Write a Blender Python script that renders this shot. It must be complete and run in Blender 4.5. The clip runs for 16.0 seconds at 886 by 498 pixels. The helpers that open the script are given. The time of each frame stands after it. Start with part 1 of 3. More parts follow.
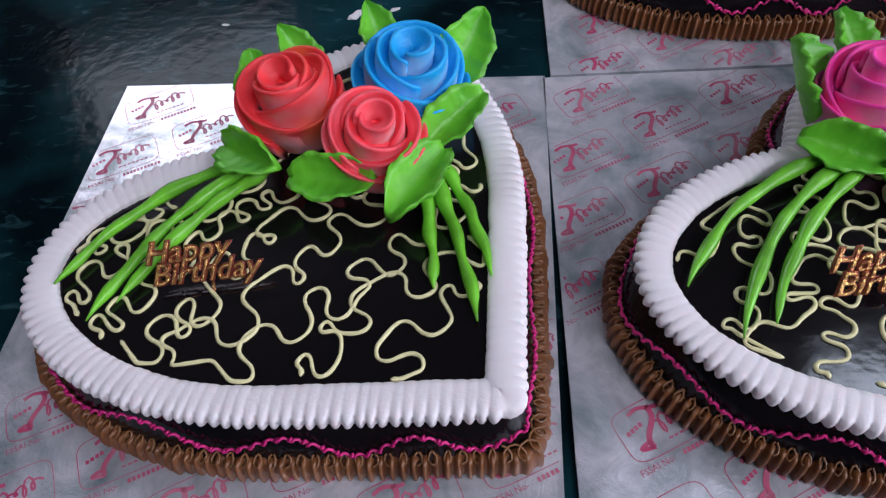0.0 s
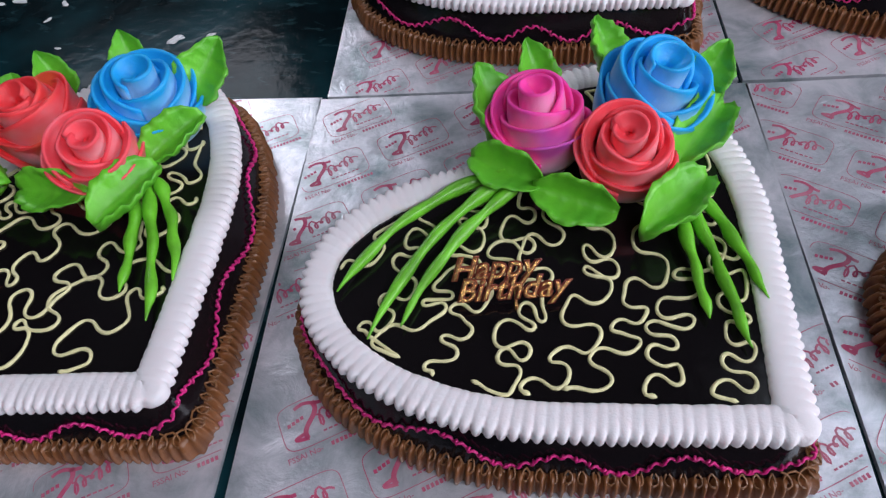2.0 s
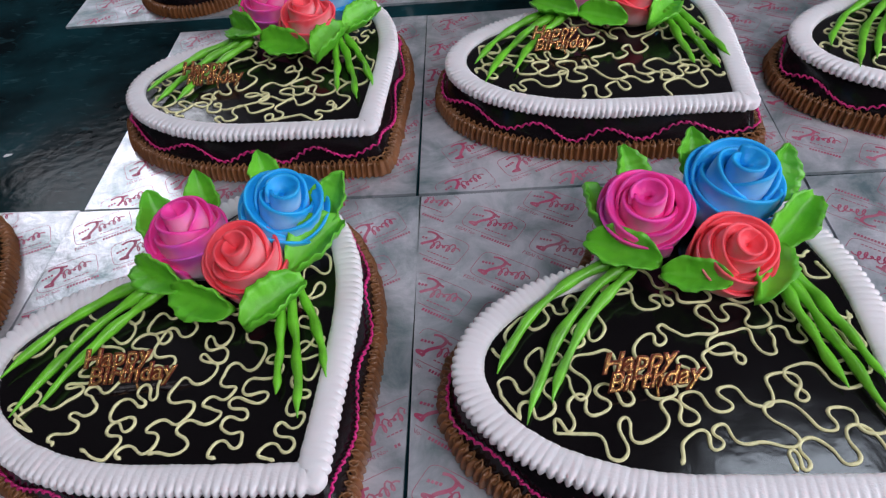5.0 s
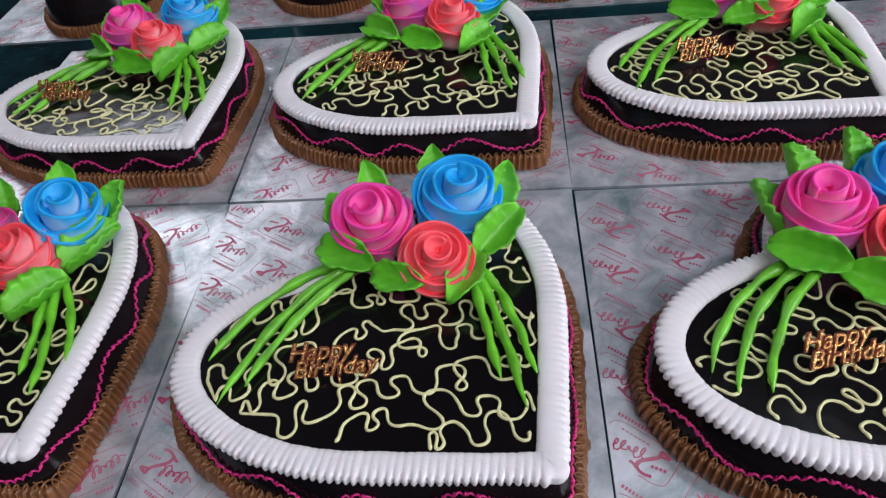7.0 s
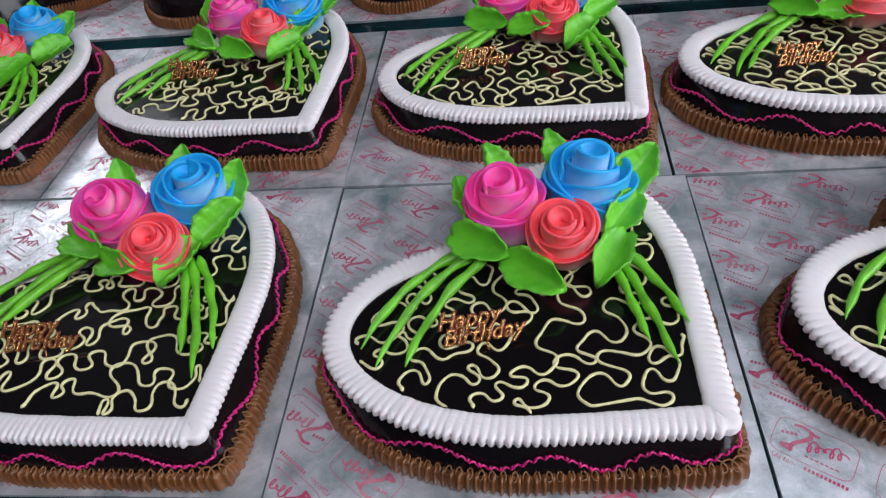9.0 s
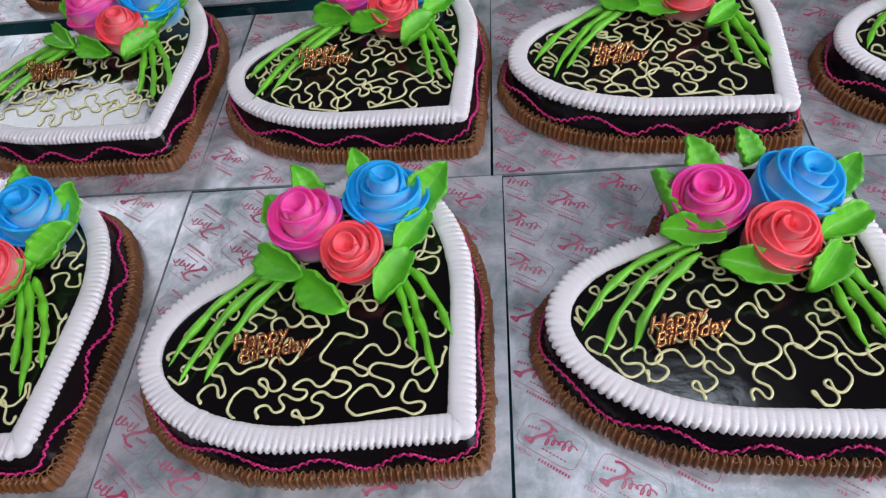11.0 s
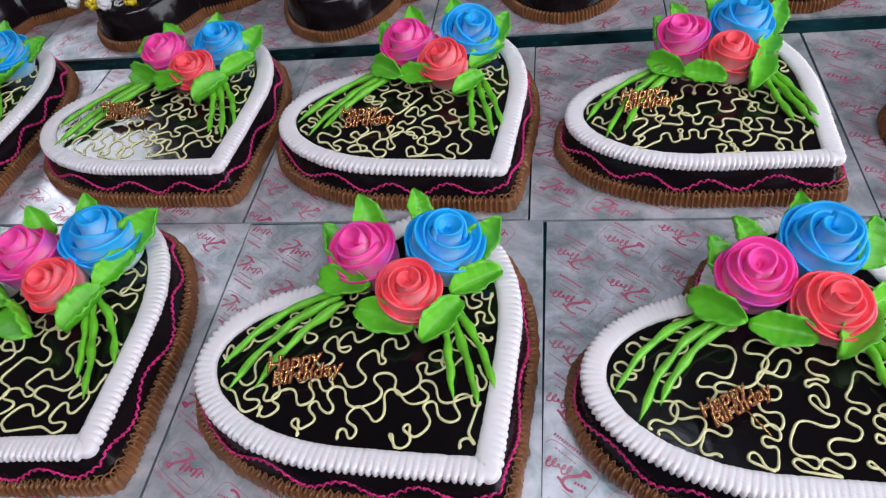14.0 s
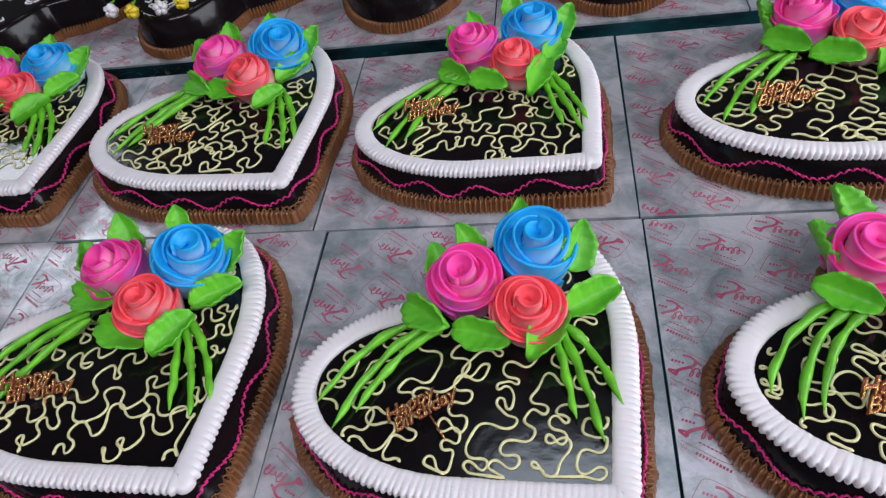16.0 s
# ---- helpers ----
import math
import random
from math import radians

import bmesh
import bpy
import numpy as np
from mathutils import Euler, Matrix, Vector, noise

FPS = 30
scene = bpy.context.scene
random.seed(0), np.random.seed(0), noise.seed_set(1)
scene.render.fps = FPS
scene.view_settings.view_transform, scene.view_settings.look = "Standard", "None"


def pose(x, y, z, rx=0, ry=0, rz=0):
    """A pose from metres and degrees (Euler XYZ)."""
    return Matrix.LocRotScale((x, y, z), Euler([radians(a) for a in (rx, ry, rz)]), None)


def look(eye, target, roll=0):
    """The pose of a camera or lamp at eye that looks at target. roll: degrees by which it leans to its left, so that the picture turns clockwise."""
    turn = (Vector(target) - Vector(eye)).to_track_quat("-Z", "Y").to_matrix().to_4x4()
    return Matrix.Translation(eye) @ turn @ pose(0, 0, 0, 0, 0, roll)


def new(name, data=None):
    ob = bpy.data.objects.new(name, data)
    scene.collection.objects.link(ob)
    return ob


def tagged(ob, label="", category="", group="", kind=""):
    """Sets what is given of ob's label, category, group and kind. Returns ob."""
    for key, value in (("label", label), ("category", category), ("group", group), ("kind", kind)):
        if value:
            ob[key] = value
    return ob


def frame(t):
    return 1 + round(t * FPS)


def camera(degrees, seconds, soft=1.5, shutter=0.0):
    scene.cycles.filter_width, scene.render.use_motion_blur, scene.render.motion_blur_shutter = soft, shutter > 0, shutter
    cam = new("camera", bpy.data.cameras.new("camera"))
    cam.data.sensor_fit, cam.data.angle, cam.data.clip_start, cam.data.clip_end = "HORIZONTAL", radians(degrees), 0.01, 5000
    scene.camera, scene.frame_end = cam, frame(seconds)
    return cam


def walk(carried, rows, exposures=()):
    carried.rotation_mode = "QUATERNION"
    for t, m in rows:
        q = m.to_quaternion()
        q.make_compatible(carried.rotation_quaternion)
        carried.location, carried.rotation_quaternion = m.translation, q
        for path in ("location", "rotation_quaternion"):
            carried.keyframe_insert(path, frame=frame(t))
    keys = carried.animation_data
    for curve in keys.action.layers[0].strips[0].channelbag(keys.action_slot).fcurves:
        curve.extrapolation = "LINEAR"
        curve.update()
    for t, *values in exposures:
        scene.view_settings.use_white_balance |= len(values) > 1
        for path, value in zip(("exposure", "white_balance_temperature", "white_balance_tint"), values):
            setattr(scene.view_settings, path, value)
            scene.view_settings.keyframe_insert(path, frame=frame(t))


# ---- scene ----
cam = camera(66.4, 16.0, soft=1.3)
PATH = [
    (0, (0.038, 0.028, 0.321), (-0.115, 1.187, -1.301), -7.7),
    (0.5, (0.056, 0.023, 0.319), (-0.127, 1.175, -1.306), -8.3),
    (1, (0.102, 0.022, 0.321), (-0.118, 1.181, -1.294), -10.2),
    (1.5, (0.165, 0.014, 0.325), (-0.059, 1.189, -1.277), -10.5),
    (2, (0.218, 0.013, 0.331), (0.01, 1.202, -1.264), -9.0),
    (2.5, (0.262, 0.013, 0.332), (0.074, 1.214, -1.256), -8.4),
    (3, (0.306, 0.016, 0.34), (0.114, 1.258, -1.215), -7.3),
    (3.5, (0.352, 0.023, 0.343), (0.203, 1.275, -1.209), -5.1),
    (3.7, (0.356, 0.028, 0.353), (0.207, 1.321, -1.165), -6.3),
    (5.8, (0.521, -0.055, 0.402), (0.372, 1.311, -1.051), -7.3),
    (6, (0.54, -0.055, 0.405), (0.377, 1.311, -1.046), -7.3),
    (6.5, (0.595, -0.057, 0.402), (0.408, 1.316, -1.04), -7.2),
    (7, (0.647, -0.06, 0.406), (0.438, 1.324, -1.022), -7.9),
    (7.5, (0.696, -0.072, 0.405), (0.45, 1.334, -0.996), -8.6),
    (8, (0.762, -0.081, 0.403), (0.513, 1.334, -0.988), -8.7),
    (8.5, (0.829, -0.084, 0.4), (0.567, 1.325, -0.995), -9.6),
    (9, (0.879, -0.087, 0.403), (0.616, 1.316, -0.998), -8.9),
    (9.5, (0.901, -0.083, 0.421), (0.649, 1.292, -1.01), -9.4),
    (9.7, (0.917, -0.083, 0.431), (0.693, 1.279, -1.016), -9.1),
    (11.8, (1.094, -0.044, 0.492), (0.862, 1.131, -1.109), -11.3),
    (12, (1.109, -0.047, 0.494), (0.854, 1.173, -1.07), -11.4),
    (12.5, (1.16, -0.059, 0.488), (0.866, 1.204, -1.035), -11.2),
    (13, (1.232, -0.059, 0.494), (0.92, 1.235, -0.999), -10.1),
    (13.5, (1.29, -0.059, 0.488), (0.958, 1.249, -0.988), -10.3),
    (14, (1.34, -0.064, 0.479), (0.991, 1.252, -0.987), -11.1),
    (14.5, (1.383, -0.053, 0.473), (1.016, 1.226, -1.02), -11.1),
    (15, (1.434, -0.042, 0.468), (1.135, 1.25, -1.03), -11.9),
    (15.5, (1.488, -0.044, 0.464), (1.163, 1.252, -1.025), -12.8),
    (16, (1.556, -0.044, 0.46), (1.196, 1.278, -0.997), -13.2),
]
EXPOSURES = [(0.0, 0.17, 6050, 21), (1.5, 0.22, 6100, 18), (2.5, -0.02, 6200, 18), (3.5, -0.08, 6200, 18), (6.0, -0.05, 6300, 15), (9.0, -0.16, 6300, 14), (12.0, -0.24, 6250, 15), (14.5, -0.34, 6250, 15), (16.0, -0.48, 6250, 15)]
walk(cam, [(t, look(eye, target, roll)) for t, eye, target, roll in PATH], EXPOSURES)

# ---- light: a window behind to the left, a window to the right, a ceiling fixture, an added front fill ----
world = bpy.data.worlds.new("world")
scene.world = world
world.use_nodes = True
wn = world.node_tree
sky = wn.nodes.new("ShaderNodeTexSky")
sky.sky_type, sky.sun_disc = "NISHITA", False
sky.sun_elevation, sky.sun_rotation = radians(40), radians(120)
wn.links.new(sky.outputs[0], wn.nodes["Background"].inputs[0])
wn.nodes["Background"].inputs[1].default_value = 0.08


def area_lamp(name, m, sx, sy, watts, colour):
    lamp = bpy.data.lights.new(name, "AREA")
    lamp.shape, lamp.size, lamp.size_y, lamp.energy, lamp.color = "RECTANGLE", sx, sy, watts, colour
    ob = new(name, lamp)
    ob.matrix_world = m
    return ob


CEIL, FLOOR = 2.25, -0.86
area_lamp("window_light_back", look((-1.3, 2.4, 1.75), (-0.6, 0.4, 0.2)), 0.95, 0.5, 17.0, (0.93, 0.975, 1.0))
area_lamp("window_light_right", look((3.36, -0.2, 0.95), (0.8, 0.3, 0.0)), 2.0, 1.4, 58, (0.945, 0.985, 1.0))
area_lamp("assumed_ceiling_light", pose(1.52, 1.03, CEIL - 0.09), 0.6, 0.26, 6.0, (0.80, 0.92, 1.0))
# added fill from behind the camera, brightens the near sides of the roses
area_lamp("assumed_ceiling_light", look((1.45, -1.2, CEIL - 0.10), (1.1, -0.2, 0.0)), 2.2, 0.3, 60, (0.945, 0.98, 1.0))


# ---- materials ----
def material(name, colour, rough=0.5, metal=0.0, bump=0.0, scale=200.0, vary=0.12, coat=0.0, tint=None, sss=0.0, vscale=None, spec=0.5):
    """A surface with colour variation at two scales and fine relief."""
    m = bpy.data.materials.new(name)
    m.use_nodes = True
    nt = m.node_tree
    b = nt.nodes["Principled BSDF"]
    b.inputs["Roughness"].default_value, b.inputs["Metallic"].default_value = rough, metal
    b.inputs["Coat Weight"].default_value, b.inputs["Coat Roughness"].default_value = coat, 0.06
    b.inputs["Specular IOR Level"].default_value = spec
    if sss:
        b.inputs["Subsurface Weight"].default_value = sss
        b.inputs["Subsurface Radius"].default_value = (0.004, 0.003, 0.003)
        b.inputs["Subsurface Scale"].default_value = 0.5
    tc = nt.nodes.new("ShaderNodeTexCoord")
    n1, n2 = nt.nodes.new("ShaderNodeTexNoise"), nt.nodes.new("ShaderNodeTexNoise")
    n1.inputs["Scale"].default_value, n2.inputs["Scale"].default_value = vscale or scale / 8, scale
    n1.inputs["Detail"].default_value = n2.inputs["Detail"].default_value = 4
    for n in (n1, n2):
        nt.links.new(tc.outputs["Object"], n.inputs["Vector"])
    mix = nt.nodes.new("ShaderNodeMixRGB")
    t = tint or [c * (1 - 3 * vary) for c in colour]
    mix.inputs[1].default_value, mix.inputs[2].default_value = (*colour, 1), (*[max(0, c) for c in t], 1)
    ramp = nt.nodes.new("ShaderNodeMapRange")
    ramp.inputs[1].default_value, ramp.inputs[2].default_value = 0.38, 0.72
    nt.links.new(n1.outputs[0], ramp.inputs[0])
    nt.links.new(ramp.outputs[0], mix.inputs[0])
    nt.links.new(mix.outputs[0], b.inputs["Base Color"])
    if bump:
        bp = nt.nodes.new("ShaderNodeBump")
        bp.inputs["Strength"].default_value, bp.inputs["Distance"].default_value = bump, 0.001
        nt.links.new(n2.outputs[0], bp.inputs["Height"])
        nt.links.new(bp.outputs[0], b.inputs["Normal"])
    m["made"] = name
    return m


def petal_material(name, rim, low, stray):
    """Sprayed cream: dyed towards the rim (attribute dye), paler below, with stray overspray."""
    m = material(name, rim, 0.5, bump=0.25, scale=900, sss=0.25)
    nt = m.node_tree
    b = nt.nodes["Principled BSDF"]
    at = nt.nodes.new("ShaderNodeAttribute")
    at.attribute_name = "dye"
    tc = nt.nodes.new("ShaderNodeTexCoord")
    no = nt.nodes.new("ShaderNodeTexNoise")
    no.inputs["Scale"].default_value = 45
    nt.links.new(tc.outputs["Object"], no.inputs["Vector"])
    add = nt.nodes.new("ShaderNodeMath")
    add.operation = "MULTIPLY_ADD"
    add.inputs[1].default_value = 0.7
    nt.links.new(no.outputs[0], add.inputs[0])
    nt.links.new(at.outputs["Fac"], add.inputs[2])
    r = nt.nodes.new("ShaderNodeMapRange")
    r.inputs[1].default_value, r.inputs[2].default_value = 0.5, 1.06
    nt.links.new(add.outputs[0], r.inputs[0])
    mx = nt.nodes.new("ShaderNodeMixRGB")
    mx.inputs[1].default_value, mx.inputs[2].default_value = (*low, 1), (*rim, 1)
    nt.links.new(r.outputs[0], mx.inputs[0])
    n3 = nt.nodes.new("ShaderNodeTexNoise")
    n3.inputs["Scale"].default_value = 28
    nt.links.new(tc.outputs["Object"], n3.inputs["Vector"])
    r2 = nt.nodes.new("ShaderNodeMapRange")
    r2.inputs[1].default_value, r2.inputs[2].default_value, r2.inputs[4].default_value = 0.52, 0.75, 0.75
    nt.links.new(n3.outputs[0], r2.inputs[0])
    mx2 = nt.nodes.new("ShaderNodeMixRGB")
    mx2.inputs[2].default_value = (*stray, 1)
    nt.links.new(r2.outputs[0], mx2.inputs[0])
    nt.links.new(mx.outputs[0], mx2.inputs[1])
    nt.links.new(mx2.outputs[0], b.inputs["Base Color"])
    return m


GLAZE = material("chocolate_glaze", (0.006, 0.0045, 0.0055), 0.12, bump=0.55, scale=26, spec=0.38)
SIDE = material("chocolate_side", (0.006, 0.0045, 0.006), 0.15, bump=0.3, scale=80, tint=(0.010, 0.006, 0.007), spec=0.3)
CREAM = material("white_cream", (0.83, 0.77, 0.80), 0.65, bump=0.25, scale=500, vary=0.02, sss=0.3)
BROWN = material("chocolate_cream", (0.235, 0.084, 0.025), 0.40, bump=0.3, scale=400, vary=0.16)
RIBBON = material("chocolate_cream_ribbon", (0.27, 0.115, 0.042), 0.35, bump=0.3, scale=400, vary=0.16)
PINK = material("pink_cream", (0.78, 0.025, 0.24), 0.4, bump=0.2, scale=500, vary=0.12)
LINE = material("yellow_white_chocolate", (0.82, 0.76, 0.42), 0.35, bump=0.15, scale=500, vary=0.06)
GREEN = material("green_cream", (0.17, 0.58, 0.028), 0.32, bump=0.25, scale=500, vary=0.16)
LEAF = material("leaf_green_cream", (0.17, 0.60, 0.03), 0.42, bump=0.3, scale=400, tint=(0.095, 0.43, 0.022), vscale=45, sss=0.1)
YELLOW = material("yellow_cream", (0.85, 0.62, 0.02), 0.4, bump=0.2, scale=500)
ROSE_PINK = petal_material("pink_rose_cream", (0.95, 0.055, 0.38), (0.93, 0.62, 0.78), (0.55, 0.16, 0.74))
ROSE_BLUE = petal_material("blue_rose_cream", (0.008, 0.38, 0.82), (0.66, 0.86, 0.93), (0.04, 0.50, 0.88))
ROSE_RED = petal_material("coral_rose_cream", (0.97, 0.085, 0.115), (0.95, 0.62, 0.66), (0.94, 0.28, 0.34))
ROSE_CORAL = petal_material("red_rose_cream", (0.88, 0.05, 0.06), (0.88, 0.45, 0.50), (0.92, 0.22, 0.05))
GOLD = material("red_gold_plastic", (0.80, 0.47, 0.16), 0.24, metal=0.8, bump=1.0, scale=800, tint=(0.28, 0.04, 0.04), vscale=220)
MAROON = material("dark_red_plastic", (0.16, 0.022, 0.024), 0.25, metal=0.4, bump=0.3, scale=400, tint=(0.34, 0.10, 0.04), vscale=160)
PRINT = material("maroon_print", (0.50, 0.06, 0.15), 0.45, vary=0.1, scale=300, tint=(0.58, 0.26, 0.33))
PAPER = material("white_scraps", (0.75, 0.74, 0.76), 0.5, vary=0.05)
WALL = material("wall_paint", (0.15, 0.145, 0.155), 0.8, bump=0.1, scale=40)
CEILING = material("ceiling_paint", (0.16, 0.16, 0.165), 0.8, bump=0.1, scale=40)
TILE = material("floor_tile", (0.12, 0.115, 0.11), 0.4, bump=0.05, scale=30)
FRAME = material("window_frame_paint", (0.55, 0.55, 0.56), 0.4, scale=80)
STEEL = material("brushed_steel", (0.55, 0.56, 0.57), 0.35, metal=1.0, scale=200)
DARKWOOD = material("dark_cabinet_board", (0.05, 0.04, 0.035), 0.5, scale=60)
BUDS = {"pink": ROSE_PINK, "blue": ROSE_BLUE, "red": ROSE_RED, "coral": ROSE_CORAL}


def foil_material():
    # tint: dark grey-teal reflections painted into the foil colour as cloudy patches
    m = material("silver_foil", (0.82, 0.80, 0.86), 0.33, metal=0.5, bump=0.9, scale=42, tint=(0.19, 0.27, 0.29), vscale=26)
    nt = m.node_tree
    b = nt.nodes["Principled BSDF"]
    b.inputs["Coat Weight"].default_value, b.inputs["Coat Roughness"].default_value = 0.5, 0.22
    for n in nt.nodes:
        if n.type == "BUMP":
            n.inputs["Distance"].default_value = 0.0020
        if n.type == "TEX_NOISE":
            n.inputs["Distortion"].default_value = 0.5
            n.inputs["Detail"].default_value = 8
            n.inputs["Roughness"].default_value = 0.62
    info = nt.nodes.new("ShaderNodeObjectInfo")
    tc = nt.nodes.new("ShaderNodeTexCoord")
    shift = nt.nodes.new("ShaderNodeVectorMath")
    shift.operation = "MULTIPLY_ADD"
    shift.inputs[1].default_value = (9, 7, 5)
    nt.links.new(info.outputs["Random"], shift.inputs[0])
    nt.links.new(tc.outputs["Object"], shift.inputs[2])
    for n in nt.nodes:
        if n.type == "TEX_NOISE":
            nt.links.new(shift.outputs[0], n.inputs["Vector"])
    return m


def table_material():
    """Dark polished stone: teal clouds, and pale worn scratches and flecks."""
    m = material("dark_stone", (0.0015, 0.006, 0.008), 0.13, bump=0.3, scale=90, tint=(0.008, 0.048, 0.060), vscale=9, spec=0.03)
    nt = m.node_tree
    b = nt.nodes["Principled BSDF"]
    old = b.inputs["Base Color"].links[0].from_socket
    tc, mp, no = nt.nodes.new("ShaderNodeTexCoord"), nt.nodes.new("ShaderNodeMapping"), nt.nodes.new("ShaderNodeTexNoise")
    mp.inputs["Rotation"].default_value = (0, 0, 0.9)
    mp.inputs["Scale"].default_value = (1.0, 2.6, 1.0)
    no.inputs["Scale"].default_value, no.inputs["Detail"].default_value, no.inputs["Distortion"].default_value = 46, 7, 0.8
    nt.links.new(tc.outputs["Object"], mp.inputs["Vector"])
    nt.links.new(mp.outputs[0], no.inputs["Vector"])
    r = nt.nodes.new("ShaderNodeMapRange")
    r.inputs[1].default_value, r.inputs[2].default_value, r.inputs[4].default_value = 0.60, 0.78, 0.5
    nt.links.new(no.outputs[0], r.inputs[0])
    mx = nt.nodes.new("ShaderNodeMixRGB")
    mx.inputs[2].default_value = (0.05, 0.13, 0.15, 1)
    nt.links.new(r.outputs[0], mx.inputs[0])
    nt.links.new(old, mx.inputs[1])
    nt.links.new(mx.outputs[0], b.inputs["Base Color"])
    return m


FOIL, STONE = foil_material(), table_material()


# ---- building helpers ----
def mesh_of(name, verts, faces, mat, smooth=True, dye=None):
    me = bpy.data.meshes.new(name)
    me.from_pydata([tuple(map(float, v)) for v in verts], [], [tuple(map(int, f)) for f in faces])
    me.materials.append(mat)
    me.polygons.foreach_set("use_smooth", [smooth] * len(me.polygons))
    if dye is not None:
        at = me.attributes.new("dye", "FLOAT", "POINT")
        at.data.foreach_set("value", [float(d) for d in dye])
    me.update()
    return me


def thing(name, m, label, category, group="", kind=""):
    ob = new(name)
    ob.empty_display_size = 0.02
    ob.matrix_world = m
    return tagged(ob, label, category, group, kind)


def part(name, data, parent, label="", m=None):
    ob = new(name, data)
    ob.parent = parent
    if m is not None:
        ob.matrix_local = m
    return tagged(ob, label)


def box_mesh(name, x0, x1, y0, y1, z0, z1, mat, bevel=0.0):
    bm = bmesh.new()
    bmesh.ops.create_cube(bm, size=1)
    for v in bm.verts:
        v.co = ((x0 + x1) / 2 + v.co.x * (x1 - x0), (y0 + y1) / 2 + v.co.y * (y1 - y0), (z0 + z1) / 2 + v.co.z * (z1 - z0))
    if bevel:
        bmesh.ops.bevel(bm, geom=bm.edges[:], offset=bevel, segments=2, affect="EDGES")
    me = bpy.data.meshes.new(name)
    bm.to_mesh(me)
    bm.free()
    me.materials.append(mat)
    return me


def resample(p, step, closed=False):
    p = np.asarray(p, float)
    q = np.vstack([p, p[:1]]) if closed else p
    d = np.r_[0, np.cumsum(np.linalg.norm(np.diff(q, axis=0), axis=1))]
    n = max(2, int(round(d[-1] / step)))
    s = np.linspace(0, d[-1], n, endpoint=False) if closed else np.linspace(0, d[-1], n + 1)
    return np.stack([np.interp(s, d, q[:, i]) for i in range(q.shape[1])], 1)


def soften(p, times, closed=True):
    p = np.array(p)
    for _ in range(times):
        q = 0.25 * np.roll(p, 1, 0) + 0.5 * p + 0.25 * np.roll(p, -1, 0)
        if not closed:
            q[0], q[-1] = p[0], p[-1]
        p = q
    return p


def normals_of(p):
    t = np.roll(p, -1, 0) - np.roll(p, 1, 0)
    t /= np.linalg.norm(t, axis=1)[:, None] + 1e-12
    return np.stack([t[:, 1], -t[:, 0]], 1)


def tube(points, radius, sides=6, closed=False, flat=1.0):
    """A tube along points; radius is one number or one for each point."""
    p = np.asarray(points, float)
    n = len(p)
    r = np.broadcast_to(np.asarray(radius, float), (n,))
    t = (np.roll(p, -1, 0) - np.roll(p, 1, 0)) if closed else np.gradient(p, axis=0)
    t /= np.linalg.norm(t, axis=1)[:, None] + 1e-12
    side = np.cross(t, (0, 0, 1.0))
    k = np.linalg.norm(side, axis=1)[:, None]
    side = np.where(k > 1e-3, side / (k + 1e-12), np.array([[1.0, 0, 0]]))
    up = np.cross(side, t)
    a = np.linspace(0, 2 * math.pi, sides, endpoint=False)
    v = (p[:, None] + r[:, None, None] * (np.cos(a)[None, :, None] * side[:, None] + flat * np.sin(a)[None, :, None] * up[:, None])).reshape(-1, 3)
    f = []
    for i in range(n if closed else n - 1):
        j = (i + 1) % n
        for k in range(sides):
            l = (k + 1) % sides
            f.append((i * sides + k, i * sides + l, j * sides + l, j * sides + k))
    if not closed:
        f.append(tuple(range(sides))[::-1])
        f.append(tuple((n - 1) * sides + k for k in range(sides)))
    return v, f


def joined(pieces):
    vs, fs, at = [], [], 0
    for v, f in pieces:
        vs.append(np.asarray(v))
        fs += [tuple(i + at for i in q) for q in f]
        at += len(v)
    return np.vstack(vs), fs


# ---- the heart outline: two straight sides meeting at the tip, two half-oval lobes ----
LOBE_B, LOBE_A, STRAIGHT = 0.0853, 0.1325, 0.1225
TIP = np.array([0.12, -0.12])


def heart_base():
    a = np.linspace(0, math.radians(161), 60)
    back = np.stack([-LOBE_B + LOBE_B * np.cos(a), STRAIGHT + LOBE_A * np.sin(a)], 1)
    along = np.linspace(0, STRAIGHT, 20, endpoint=False)
    side = np.stack([-0.0035 * (1 - along / STRAIGHT) ** 1.5, along + 0.0035 * (1 - along / STRAIGHT)], 1)
    half = np.vstack([side, back])
    other = np.stack([-half[::-1, 1], -half[::-1, 0]], 1)
    p = resample(np.vstack([half, other[:-1]]), 0.0012, True)
    return soften(p, 12) + TIP


BASE = heart_base()


def heart(off, step=0.002, smooth=6):
    p = BASE + normals_of(BASE) * off
    d = np.min(np.linalg.norm(p[:, None] - BASE[None], axis=2), axis=1)
    p = p[d > abs(off) * 0.96 - 1e-9]
    p = resample(p, step, True)
    return soften(resample(soften(p, smooth), step, True), 2)


def sweep(rings, name, mat, closed_profile=False, cap_last=False):
    """rings: list of (n, 3) closed loops of the same length, joined one to the next."""
    n = len(rings[0])
    v = np.vstack(rings)
    f = []
    m = len(rings)
    for i in range(m if closed_profile else m - 1):
        j = (i + 1) % m
        for k in range(n):
            l = (k + 1) % n
            f.append((i * n + k, i * n + l, j * n + l, j * n + k))
    if cap_last:
        f.append(tuple(range((m - 1) * n, m * n)))
    return mesh_of(name, v, f, mat)


TOP = 0.041


